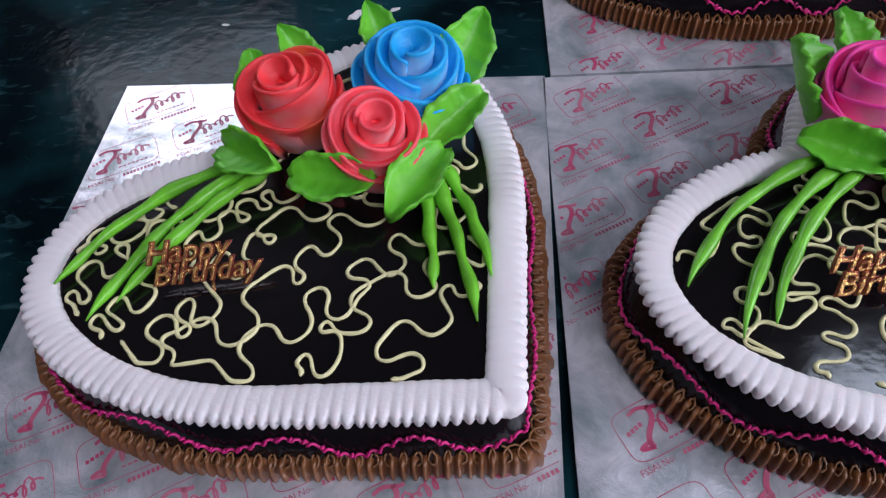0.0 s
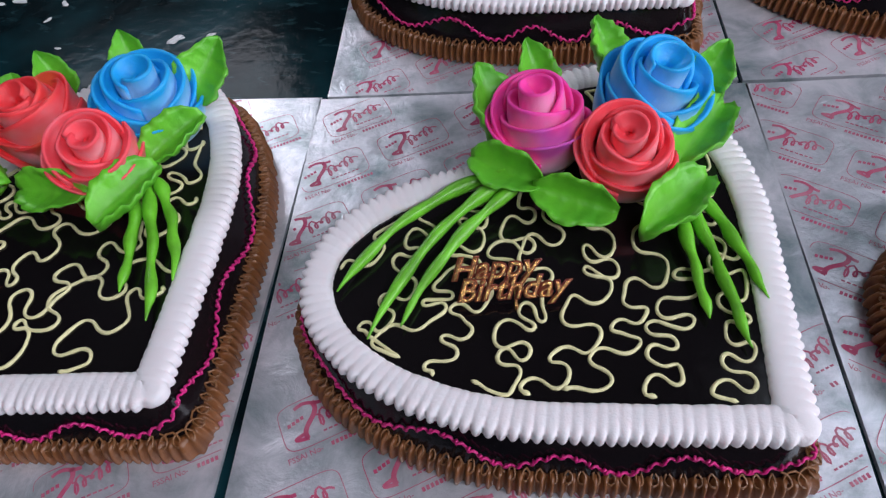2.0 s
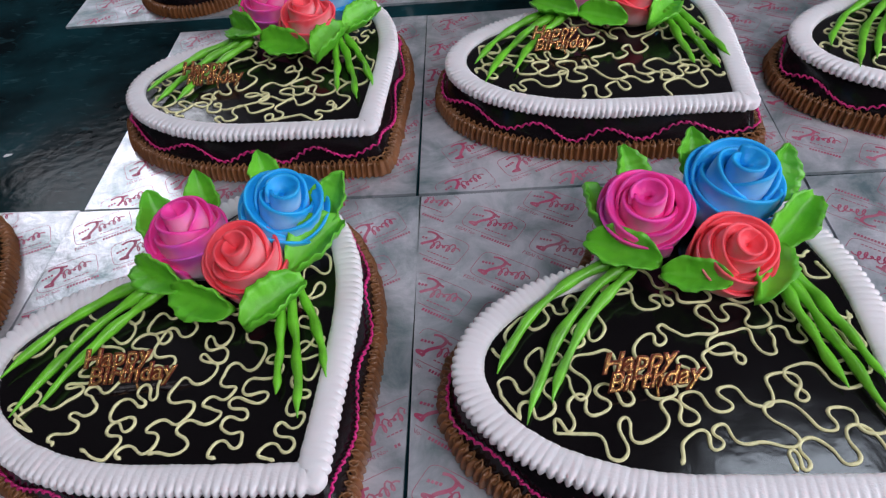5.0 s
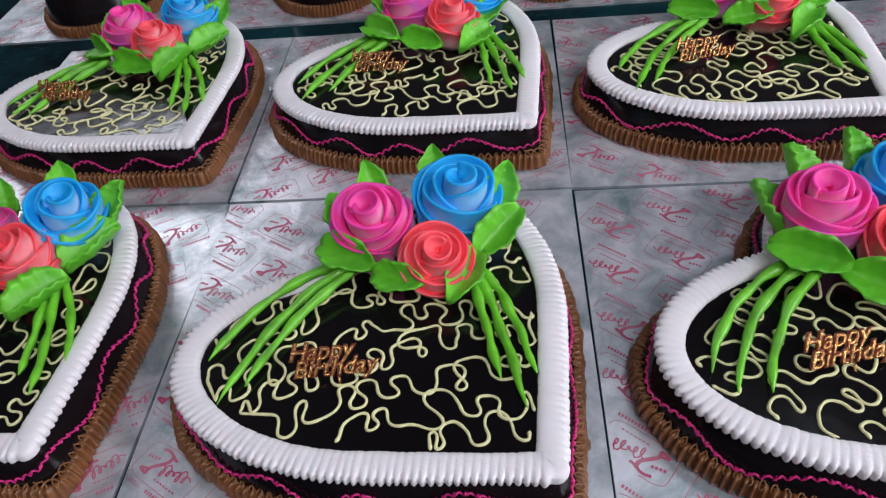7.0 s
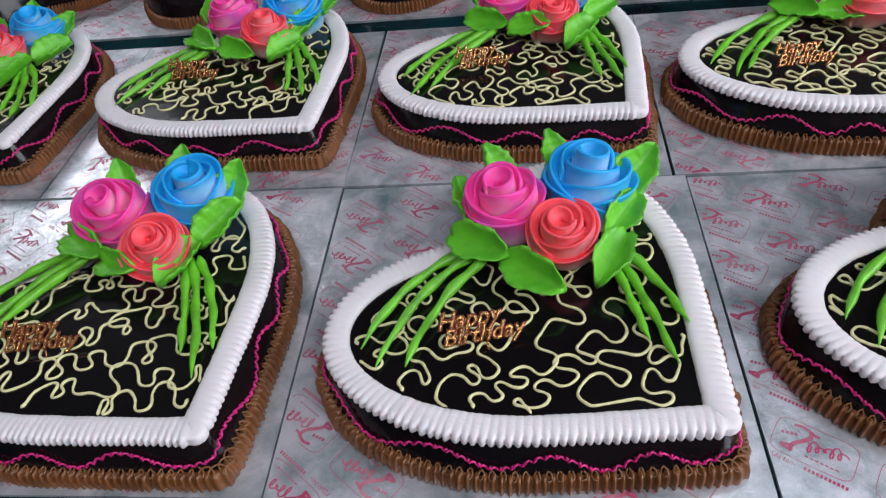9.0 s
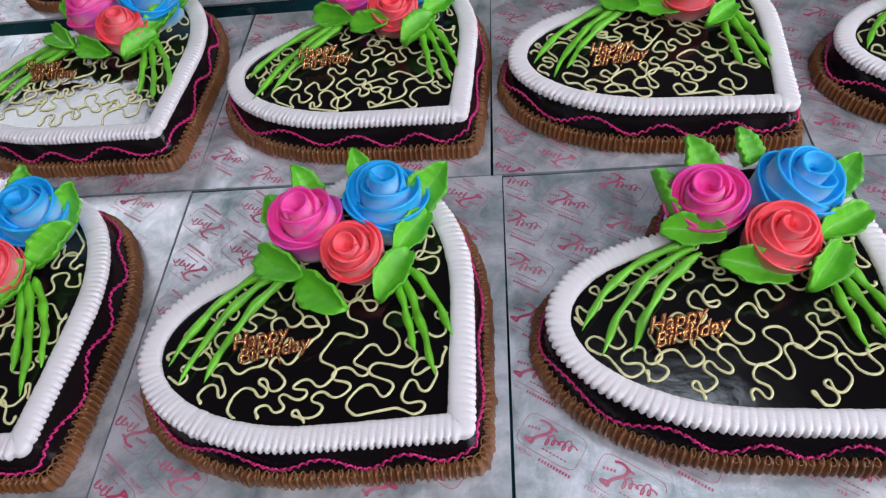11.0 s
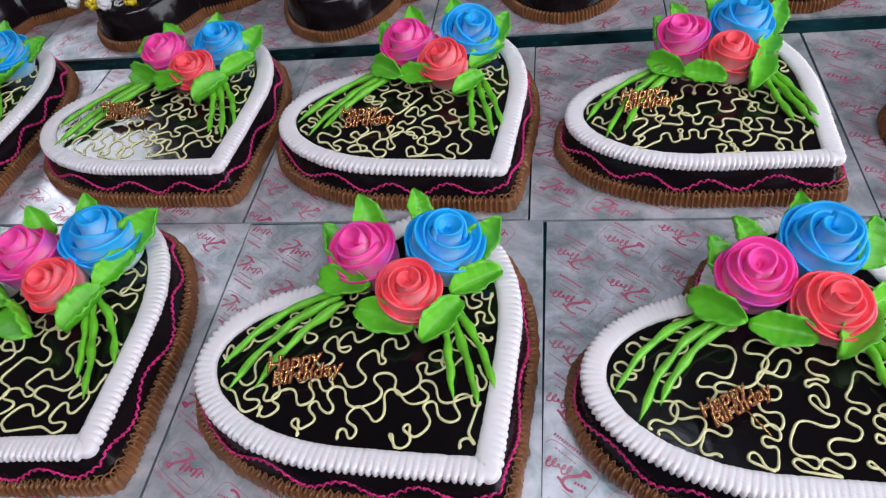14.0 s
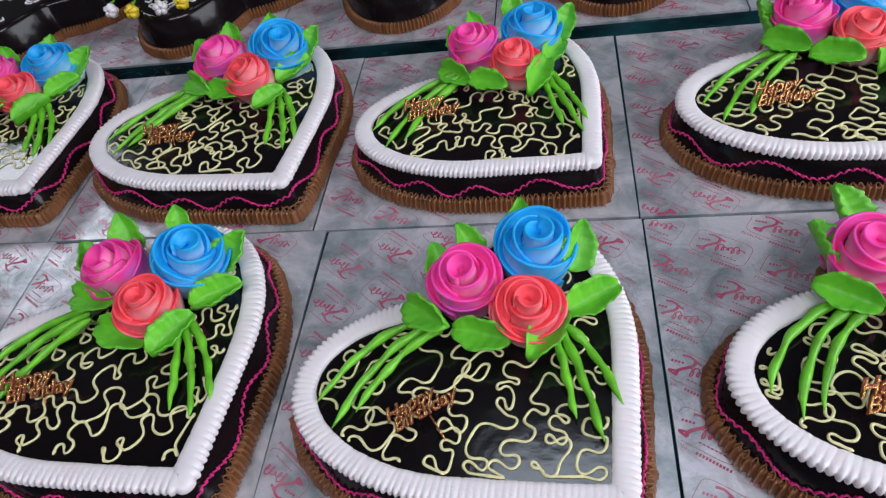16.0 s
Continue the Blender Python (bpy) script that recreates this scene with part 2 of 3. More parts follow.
def body_mesh(name, top, mat_top, mat_side):
    rings = []
    path = heart(-0.004, 0.004)
    nrm = normals_of(path)
    for off, z in ((0.0105, 0.001), (0.0098, 0.010), (0.0055, top * 0.5), (0.001, top - 0.008), (-0.002, top - 0.002), (-0.006, top)):
        wob = 0.0006 * np.sin(np.arange(len(path)) * 0.23 + z * 200)
        rings.append(np.column_stack([path + nrm * (off + wob)[:, None], np.full(len(path), z)]))
    me = sweep(rings, name, mat_side, cap_last=True)
    me.materials.append(mat_top)
    me.polygons[len(me.polygons) - 1].material_index = 1
    me.polygons[len(me.polygons) - 1].use_smooth = False
    return me


def border_mesh(seed, period=0.0052):
    """A rope of piped ridges round the top edge, lapping over the side."""
    rng = np.random.default_rng(seed)
    path = heart(-0.0097, 0.0007, 10)
    n = len(path)
    nrm = normals_of(path)
    per = n * 0.0007
    ridges = round(per / period)
    s = np.arange(n) / n * ridges
    jit = np.interp(s, np.arange(ridges + 1), np.r_[rng.normal(0, 0.07, ridges), 0])
    size = 1 + np.interp(s, np.arange(ridges + 1), rng.normal(0, 0.018, ridges + 1)) + 0.025 * np.sin(s * 0.21 + seed)
    rings = []
    near = np.linalg.norm(path - TIP - np.array((-0.010, 0.010)), axis=1)
    size = size + 0.07 * np.exp(-(near / 0.012) ** 2)
    for a in np.linspace(-0.5, math.pi + 0.75, 20):
        # a = 0 at the inner foot, pi at the outer foot
        out = -math.copysign(abs(math.cos(a)) ** 0.75, math.cos(a))
        rise = math.copysign(abs(math.sin(a)) ** 0.55, math.sin(a))
        ph = (s + jit + 0.45 * (a / math.pi)) % 1.0
        tooth = np.abs(np.sin(math.pi * ph)) ** 0.5
        depth = 0.0005 + 0.0034 * max(0.0, min(1.0, (out - 0.1) / 0.9)) ** 1.3
        r = 0.0093 * size - depth * (1 - tooth)
        rings.append(np.column_stack([path + nrm * (out * r * (1.0 if out < 0 else 1.05))[:, None], TOP - 0.001 + 0.56 * rise * r]))
    return sweep(rings, "border", CREAM)


def skirt_mesh():
    """A pleated skirt of chocolate cream round the foot."""
    path = heart(0.0055, 0.0008, 8)
    n = len(path)
    nrm = normals_of(path)
    pleats = round(n * 0.0008 / 0.0050)
    ph = np.arange(n) / n * pleats * 2 * math.pi
    rng = np.random.default_rng(3)
    lump = np.interp(np.arange(n) / n * pleats, np.arange(pleats + 1), rng.normal(0, 0.0006, pleats + 1))
    wave = np.clip(1.6 * np.sin(ph), -1, 1)
    rings = []
    smooth = 1 - 0.75 * np.exp(-(np.linalg.norm(path - TIP - np.array((0.003, -0.003)), axis=1) / 0.016) ** 2)
    for off, z, amp, slant in ((-0.005, 0.010, 0.0, 0.0), (-0.0016, 0.0136, 0.0010, 0.0), (0.0014, 0.0138, 0.0022, 0.2), (0.0028, 0.0115, 0.0024, 0.4), (0.0040, 0.0085, 0.0022, 0.6), (0.0046, 0.004, 0.0018, 0.8), (0.0048, 0.0005, 0.0012, 0.9)):
        w = np.clip(1.6 * np.sin(ph + slant), -1, 1)
        rings.append(np.column_stack([path + nrm * (off + amp * w * smooth + lump)[:, None], z + 0.0012 * wave * smooth * (z > 0.0125) + lump * 0.5]))
    return sweep(rings, "base_piping", BROWN)


def ribbon_mesh():
    path = heart(0.0052, 0.0009, 8)
    n = len(path)
    nrm = normals_of(path)
    tan = np.stack([-nrm[:, 1], nrm[:, 0]], 1)
    loops = round(n * 0.0009 / 0.0066)
    s = np.linspace(0, n, loops * 9, endpoint=False)
    i = s.astype(int) % n
    ph = np.linspace(0, 2 * math.pi * loops, len(s), endpoint=False)
    p = path[i] + tan[i] * (0.0034 * np.cos(ph))[:, None] + nrm[i] * (0.0036 * np.sin(ph))[:, None]
    z = 0.0143 - 0.0014 * np.sin(ph)
    v, f = tube(np.column_stack([p, z]), 0.0006, 4, True, flat=1.8)
    return mesh_of("ribbon", v, f, RIBBON)


def pink_mesh(seed):
    rng = np.random.default_rng(seed)
    path = heart(0.0, 0.0009, 8)
    n = len(path)
    nrm = normals_of(path)
    tan = np.stack([-nrm[:, 1], nrm[:, 0]], 1)
    waves = 13
    m = 1700
    i = (np.linspace(0, n, m, endpoint=False)).astype(int)
    u = np.linspace(0, 1, m, endpoint=False)
    drift = 0.9 * np.sin(2 * math.pi * u * 3 + seed)
    z = 0.0235 + 0.0052 * np.sin(2 * math.pi * waves * u + drift) + 0.0016 * np.sin(2 * math.pi * u * 5 + seed)
    ph = np.cumsum(rng.uniform(0.7, 1.25, m))
    p = path[i] + nrm[i] * (0.0070 - 0.33 * (z - 0.010) + 0.0007 * np.cos(ph))[:, None] + tan[i] * (0.0012 * np.cos(ph * 0.5))[:, None]
    v, f = tube(np.column_stack([p, z + 0.0011 * np.sin(ph)]), 0.00075, 5, True)
    return mesh_of("pink_piping", v, f, PINK)


CLUSTER = np.array([-0.098, 0.176]) + TIP
FIELD = heart(-0.0200, 0.003)


def inside_many(q, poly):
    """For each point of q, whether it lies inside the polygon."""
    x0, y0 = poly[:, 0], poly[:, 1]
    x1, y1 = np.roll(x0, -1), np.roll(y0, -1)
    cross = (y0 > q[:, 1:]) != (y1 > q[:, 1:])
    at = x0 + (q[:, 1:] - y0) * (x1 - x0) / (y1 - y0 + 1e-12)
    return (cross & (q[:, :1] < at)).sum(1) % 2 == 1


def line_meshes(seed, radius=0.00102, z=TOP, mat=None, pitch=0.0240):
    """Hand-piped rows of round, overhanging meanders, joined at their ends, all over the glaze."""
    rng = np.random.default_rng(seed)
    good = lambda q: inside_many(q, FIELD) & (np.linalg.norm((q - CLUSTER) / (1.25, 1.0), axis=1) > 0.028)
    angle = math.radians(rng.uniform(-15, 75))
    t = np.array((math.cos(angle), math.sin(angle)))
    n = np.array((-t[1], t[0]))
    mid = TIP + np.array((-0.095, 0.095)) + n * rng.uniform(-0.5, 0.5) * pitch
    bow = rng.choice((-1, 1)) * rng.uniform(0.6, 2.4)
    x = np.arange(-0.17, 0.17, 0.0008)
    rows = []
    for row in range(-11, 12):
        lane = mid + x[:, None] * t + (row * pitch + bow * (x * x) + 0.0045 * np.sin(x * 45 + 1.9 * row))[:, None] * n
        ok = good(lane + n * 0.003) & good(lane - n * 0.003)
        edges = np.flatnonzero(np.diff(np.r_[0, ok.astype(int), 0]))
        for lo, hi in zip(edges[::2], edges[1::2]):
            if hi - lo > 14:
                rows.append((row, lane[lo:hi]))
    steps = np.linspace(0, 1, 40)
    lines = []
    for row, lane in rows:
        if row % 2:
            lane = lane[::-1]
        length = len(lane) * 0.0008
        at = lambda d: lane[int(min(max(d, 0), length - 0.001) / 0.0008)]
        along = (lane[-1] - lane[0]) / np.linalg.norm(lane[-1] - lane[0])
        across = np.array((-along[1], along[0]))
        d, h, side, pts = 0.001, 0.0, 1, []
        while d < length:
            goal = side * rng.uniform(0.0048, 0.0130)
            while abs(goal) > 0.002 and not good((at(d) + across * goal)[None])[0]:
                goal *= 0.8
            swing = rng.uniform(1.35, 2.2)
            # the direction swings out and back once for each bend
            theta = swing * np.sin(math.pi * steps) + 0.5 * rng.normal() * np.sin(2 * math.pi * steps) + 0.3 * rng.normal() * np.sin(3 * math.pi * steps)
            rise, run = np.mean(np.sin(theta)), np.mean(np.cos(theta))
            reach = abs(goal - h) / max(rise, 0.35)
            fall = np.sign(goal - h) * np.cumsum(np.sin(theta)) / len(steps) * reach
            ahead = np.cumsum(np.cos(theta)) / len(steps) * reach
            for a, b in zip(ahead[::4], fall[::4]):
                q = at(d + a) + along * min(0.0, d + a) + across * (h + b)
                for shrink in range(5):
                    if good(q[None])[0]:
                        break
                    q = 0.75 * q + 0.25 * at(d + a)
                pts.append(q)
            d += max(0.0045, run * reach) * rng.uniform(0.9, 1.35)
            h += fall[-1]
            side = -side
        if len(pts) < 12:
            continue
        pts = np.array(pts)
        if lines and np.linalg.norm(lines[-1][-1] - pts[0]) < 0.034 and rng.uniform() < 0.85:
            lines[-1] = np.vstack([lines[-1], pts])
        else:
            lines.append(pts)
    made = []
    for pts in lines:
        q = resample(soften(resample(pts, 0.0012), 5, False), 0.0013)
        k = np.arange(len(q))
        r = radius * (1 + 0.12 * np.sin(k * 0.31) + 0.06 * np.sin(k * 1.3)) * np.where((k < 3) | (k > len(q) - 4), 1.25, 1) * np.sqrt(np.clip((np.minimum(k, len(q) - 1 - k) + 0.15) / 1.3, 0, 1))
        vv, ff = tube(np.column_stack([q, np.full(len(q), z + 0.0004)]), r, 6)
        made.append(mesh_of("piped_line", vv, ff, mat or LINE))
    return made


# ---- roses: a coiled bud and wrapped petals that open outwards ----
def petal_mesh(name, turn, span, r0, r1, h0, h1, bulge, lip, fill, mat, seed, spiral=0.1, droop=0.34, nu=20):
    """A thick wrapped petal: a bulging outer face, a rounded rim, and an inner face that runs in to the next ring."""
    rng = np.random.default_rng(seed)
    vs, dye = [], []
    skew, wav, ph = rng.uniform(-0.10, 0.10), rng.uniform(0.015, 0.05), rng.uniform(0, 6)
    outer = [(v, 0.0, 0.0) for v in (0.0, 0.2, 0.42, 0.64, 0.82, 0.94, 1.0)]
    inner = [(1.0, 0.0010, -0.0005), (1.0, 0.0019, 0.0006), (1.0, 0.34 * fill, 0.0032), (1.0, 0.66 * fill, 0.0052), (1.0, fill, 0.0068)]
    rows = outer + inner
    for j, (v, back, down) in enumerate(rows):
        for i in range(nu):
            u = 2 * i / (nu - 1) - 1
            a = turn + u * span / 2
            top = h1 - (h1 - h0) * (droop * abs(u) ** 2.2 - 1.2 * skew * u + wav * math.sin(3 * u + ph))
            z = h0 + (top - h0) * v - down
            r = r0 + (r1 - r0) * v + bulge * math.sin(math.pi * v ** 0.8) + lip * max(0, v - 0.55) ** 1.5 * 3.3 * (1 - 0.55 * u * u) + spiral * r1 * u * 0.5
            r = r * (1 + wav * math.sin(2.3 * u + ph) * v) - back
            vs.append((max(r, 0.0005) * math.cos(a), max(r, 0.0005) * math.sin(a), z))
            dye.append((0.12 + 0.62 * v ** 1.3 if v < 0.98 else 0.88) if j < len(outer) else 1.0 - 0.03 * (j - len(outer)))
    fs, m = [], len(rows)
    for j in range(m - 1):
        for i in range(nu - 1):
            fs.append((j * nu + i, j * nu + i + 1, (j + 1) * nu + i + 1, (j + 1) * nu + i))
    fs.append(tuple(j * nu for j in range(m)))
    fs.append(tuple(j * nu + nu - 1 for j in range(m))[::-1])
    for i in range(nu - 1):
        fs.append((i + 1, i, (m - 1) * nu + i, (m - 1) * nu + i + 1))
    return mesh_of(name, vs, fs, mat, dye=dye)


def bud_mesh(mat, seed):
    """The pale cone of cream that the petals are wrapped round."""
    vs, fs, dye = [], [], []
    prof = ((0.0175, -0.020), (0.0185, -0.012), (0.0185, -0.002), (0.0175, 0.007), (0.0130, 0.016), (0.0075, 0.024), (0.001, 0.027))
    n = 24
    for r, z in prof:
        for k in range(n):
            a = 2 * math.pi * k / n
            vs.append((r * math.cos(a) * (1 + 0.05 * math.sin(3 * a + seed)), r * math.sin(a) * (1 + 0.04 * math.sin(5 * a)), z))
            dye.append(0.0 if z < 0.010 else 0.85)
    for j in range(len(prof) - 1):
        for k in range(n):
            l = (k + 1) % n
            fs.append((j * n + k, j * n + l, (j + 1) * n + l, (j + 1) * n + k))
    fs.append(tuple((len(prof) - 1) * n + k for k in range(n)))
    return mesh_of("rose", vs, fs, mat, dye=dye)


def rose_set(mat, seed):
    rng = np.random.default_rng(seed)
    petals = []
    open_up = (0.0, 0.5, 1.0)[seed % 3]
    # rings from the middle outwards: count, span, foot radius, rim radius, foot, rim height, bulge, lip, fill, spiral, droop
    rings = ((1, 6.7, 0.0090, 0.0096, 0.010, 0.0365, 0.0006, 0.0, 0.0085, 0.22, 0.10),
             (2, 4.3, 0.0135, 0.0150, 0.000, 0.0352 - 0.002 * open_up, 0.0022, 0.0004, 0.0055, 0.30, 0.36),
             (2, 4.4, 0.0178, 0.0212, -0.008, 0.0312 - 0.004 * open_up, 0.0030, 0.0012, 0.0065, 0.26, 0.40),
             (3, 2.9, 0.0196, 0.0240, -0.016, 0.0235 - 0.006 * open_up, 0.0026, 0.0024 + 0.0016 * open_up, 0.0085, 0.20, 0.34))
    for ring, (count, span, r0, r1, h0, h1, bulge, lip, fill, spiral, droop) in enumerate(rings):
        for k in range(count):
            turn = seed + ring * 1.3 + k * 2 * math.pi / count + rng.uniform(-0.35, 0.35)
            petals.append(petal_mesh("petal", turn, span * rng.uniform(0.94, 1.06), r0, r1, h0, h1 - 0.0025 * k, bulge, lip, fill, mat, seed * 10 + ring * 3 + k, spiral, droop))
    return bud_mesh(mat, seed), petals


ROSES = {k: [rose_set(m, s) for s in ((1, 2, 4) if k != "coral" else (3,))] for k, m in BUDS.items()}


def leaf_mesh(length, width, cup, bend, seed, blunt=False):
    """A thick piped leaf with a crease, a pointed end and ruffled cross ridges."""
    rng = np.random.default_rng(seed)
    nu, nv = 17, 9
    ph = rng.uniform(0, 6)
    vs = []
    for layer in (0, 1):
        for i in range(nu):
            u = i / (nu - 1)
            w = width * 0.5 * (math.sin(math.pi * min(1, u ** 0.72)) ** 0.75 * 0.96 + 0.14 * (1 - u)) + 0.0006
            if blunt:
                w = width * 0.5 * math.sin(math.pi * (0.04 + 0.92 * u)) ** 0.6
            for j in range(nv):
                v = 2 * j / (nv - 1) - 1
                ridge = 0.0015 * math.sin(u * 34 + ph + 2.2 * abs(v)) * (0.15 + 0.85 * abs(v))
                edge = 1 + 0.09 * math.sin(u * 13 + ph * 2 + v) + 0.04 * math.sin(u * 34 + ph)
                x = length * u
                y = v * w * edge
                z = cup * (v * v) * w + bend * length * u * u + ridge - 0.0016 * math.exp(-(v / 0.2) ** 2)
                if layer:
                    z -= 0.0095 * (1 - 0.55 * abs(v) ** 3) * (1 - 0.45 * u)
                vs.append((x, y, z))
    m = nu * nv
    fs = []
    for i in range(nu - 1):
        for j in range(nv - 1):
            a, b, c, d = i * nv + j, (i + 1) * nv + j, (i + 1) * nv + j + 1, i * nv + j + 1
            fs += [(a, b, c, d), (m + d, m + c, m + b, m + a)]
        for j in (0, nv - 1):
            a, b = i * nv + j, (i + 1) * nv + j
            fs.append((b, a, m + a, m + b) if j == 0 else (a, b, m + b, m + a))
    for i in (0, nu - 1):
        for j in range(nv - 1):
            a, b = i * nv + j, i * nv + j + 1
            fs.append((a, b, m + b, m + a) if i == 0 else (b, a, m + a, m + b))
    return mesh_of("leaf", vs, fs, LEAF)


LEAVES = [leaf_mesh(0.037, 0.022, 0.75, 0.08, 1), leaf_mesh(0.046, 0.0245, 0.95, 0.02, 2, True), leaf_mesh(0.042, 0.026, 0.6, 0.10, 3)]
# each leaf: foot (from the tip of the heart), height, heading, rise, roll, kind
LEAF_PLAN = [
    (-0.148, 0.172, 0.016, 122, 26, 20, 2),
    (-0.170, 0.159, 0.018, -26, 4, 36, 1),
    (-0.132, 0.131, 0.018, -22, 2, 36, 1),
    (-0.074, 0.107, 0.017, 54, 6, 14, 1),
    (-0.058, 0.150, 0.016, 46, 8, 20, 1),
    (-0.046, 0.192, 0.018, 60, 30, 26, 2),
    (-0.088, 0.218, 0.020, 100, 40, 10, 0),
    (-0.128, 0.202, 0.020, 124, 38, 0, 0),
]


def strand_mesh(seed, root, bend, end, thick):
    rng = np.random.default_rng(seed)
    t = np.linspace(0, 1, 26)[:, None]
    a, b, c = (np.array(q) for q in (root, bend, end))
    p = (1 - t) ** 2 * a + 2 * t * (1 - t) * b + t * t * c
    t = t[:, 0]
    knots = 0.0005 * np.sin(t * rng.uniform(14, 22) + rng.uniform(0, 6))
    p[:, 0] += knots
    p[:, 1] += 0.7 * knots[::-1]
    z = TOP + 0.0032 + 0.012 * (1 - t) ** 2 * (t < 2) + 0.0016 * np.sin(t * 2.4)
    r = thick * (1.05 - 0.35 * t) * (1 + 0.16 * np.sin(t * 23 + seed) + 0.12 * np.sin(t * 11 + 2 * seed)) * np.clip((1.02 - t) * 7, 0.16, 1) * np.clip(0.35 + t * 9, 0, 1)
    v, f = tube(np.column_stack([p, z]), r, 8)
    return mesh_of("strand", v, f, GREEN)


# ---- the topper: two words of gilt plastic on a pick ----
def word_mesh(word, size, depth, swell=0.0001, mat=None):
    cu = bpy.data.curves.new("word", "FONT")
    cu.body, cu.size, cu.extrude, cu.bevel_depth, cu.shear, cu.offset = word, size, depth, 0.0003, 0.35, swell
    cu.bevel_resolution = 1
    cu.align_x = "CENTER"
    cu.space_character = 1.02
    ob = new("word", cu)
    me = bpy.data.meshes.new_from_object(ob.evaluated_get(bpy.context.evaluated_depsgraph_get()))
    bpy.data.objects.remove(ob)
    me.materials.clear()
    me.materials.append(mat or GOLD)
    me.name = word.lower()
    return me


HAPPY, BIRTHDAY = word_mesh("Happy", 0.0175, 0.0008, -0.0002), word_mesh("Birthday", 0.0172, 0.0008, -0.0002)
HAPPY_BACK, BIRTHDAY_BACK = word_mesh("Happy", 0.0175, 0.0005, 0.0005, MAROON), word_mesh("Birthday", 0.0172, 0.0005, 0.0005, MAROON)
PICK = mesh_of("pick", *tube([(0, 0.004, 0), (0, -0.012, 0), (0, -0.028, 0)], 0.0009, 6), GOLD)


def topper(x, y, yaw, rise, size=1.0):
    t = thing("cake_topper", Matrix.Translation((x, y, TOP + 0.011)) @ pose(0, 0, 0, rise, 0, yaw) @ Matrix.Scale(size, 4), "gold and red plastic happy birthday topper on a pick", "cake topper", "toppers on the cakes")
    happy = part("happy_word", HAPPY_BACK, t, "dark red plastic letters", pose(-0.006, 0.0045, 0))
    part("gilding", HAPPY, happy, "gold letter faces", pose(0, 0, 0.0006))
    birthday = part("birthday_word", BIRTHDAY_BACK, t, "dark red plastic letters", pose(0.003, -0.0075, 0.0008))
    part("gilding", BIRTHDAY, birthday, "gold letter faces", pose(0, 0, 0.0006))
    part("pick", PICK, t, "", pose(0.006, -0.006, -0.0012))
    return t


BODY = body_mesh("cake_body", TOP, GLAZE, SIDE)
BORDERS = [border_mesh(1, 0.0050), border_mesh(2, 0.0054), border_mesh(3, 0.0047), border_mesh(4, 0.0052)]
SKIRT, RIBBONS = skirt_mesh(), ribbon_mesh()
PINKS = [pink_mesh(s) for s in (1, 2, 3)]


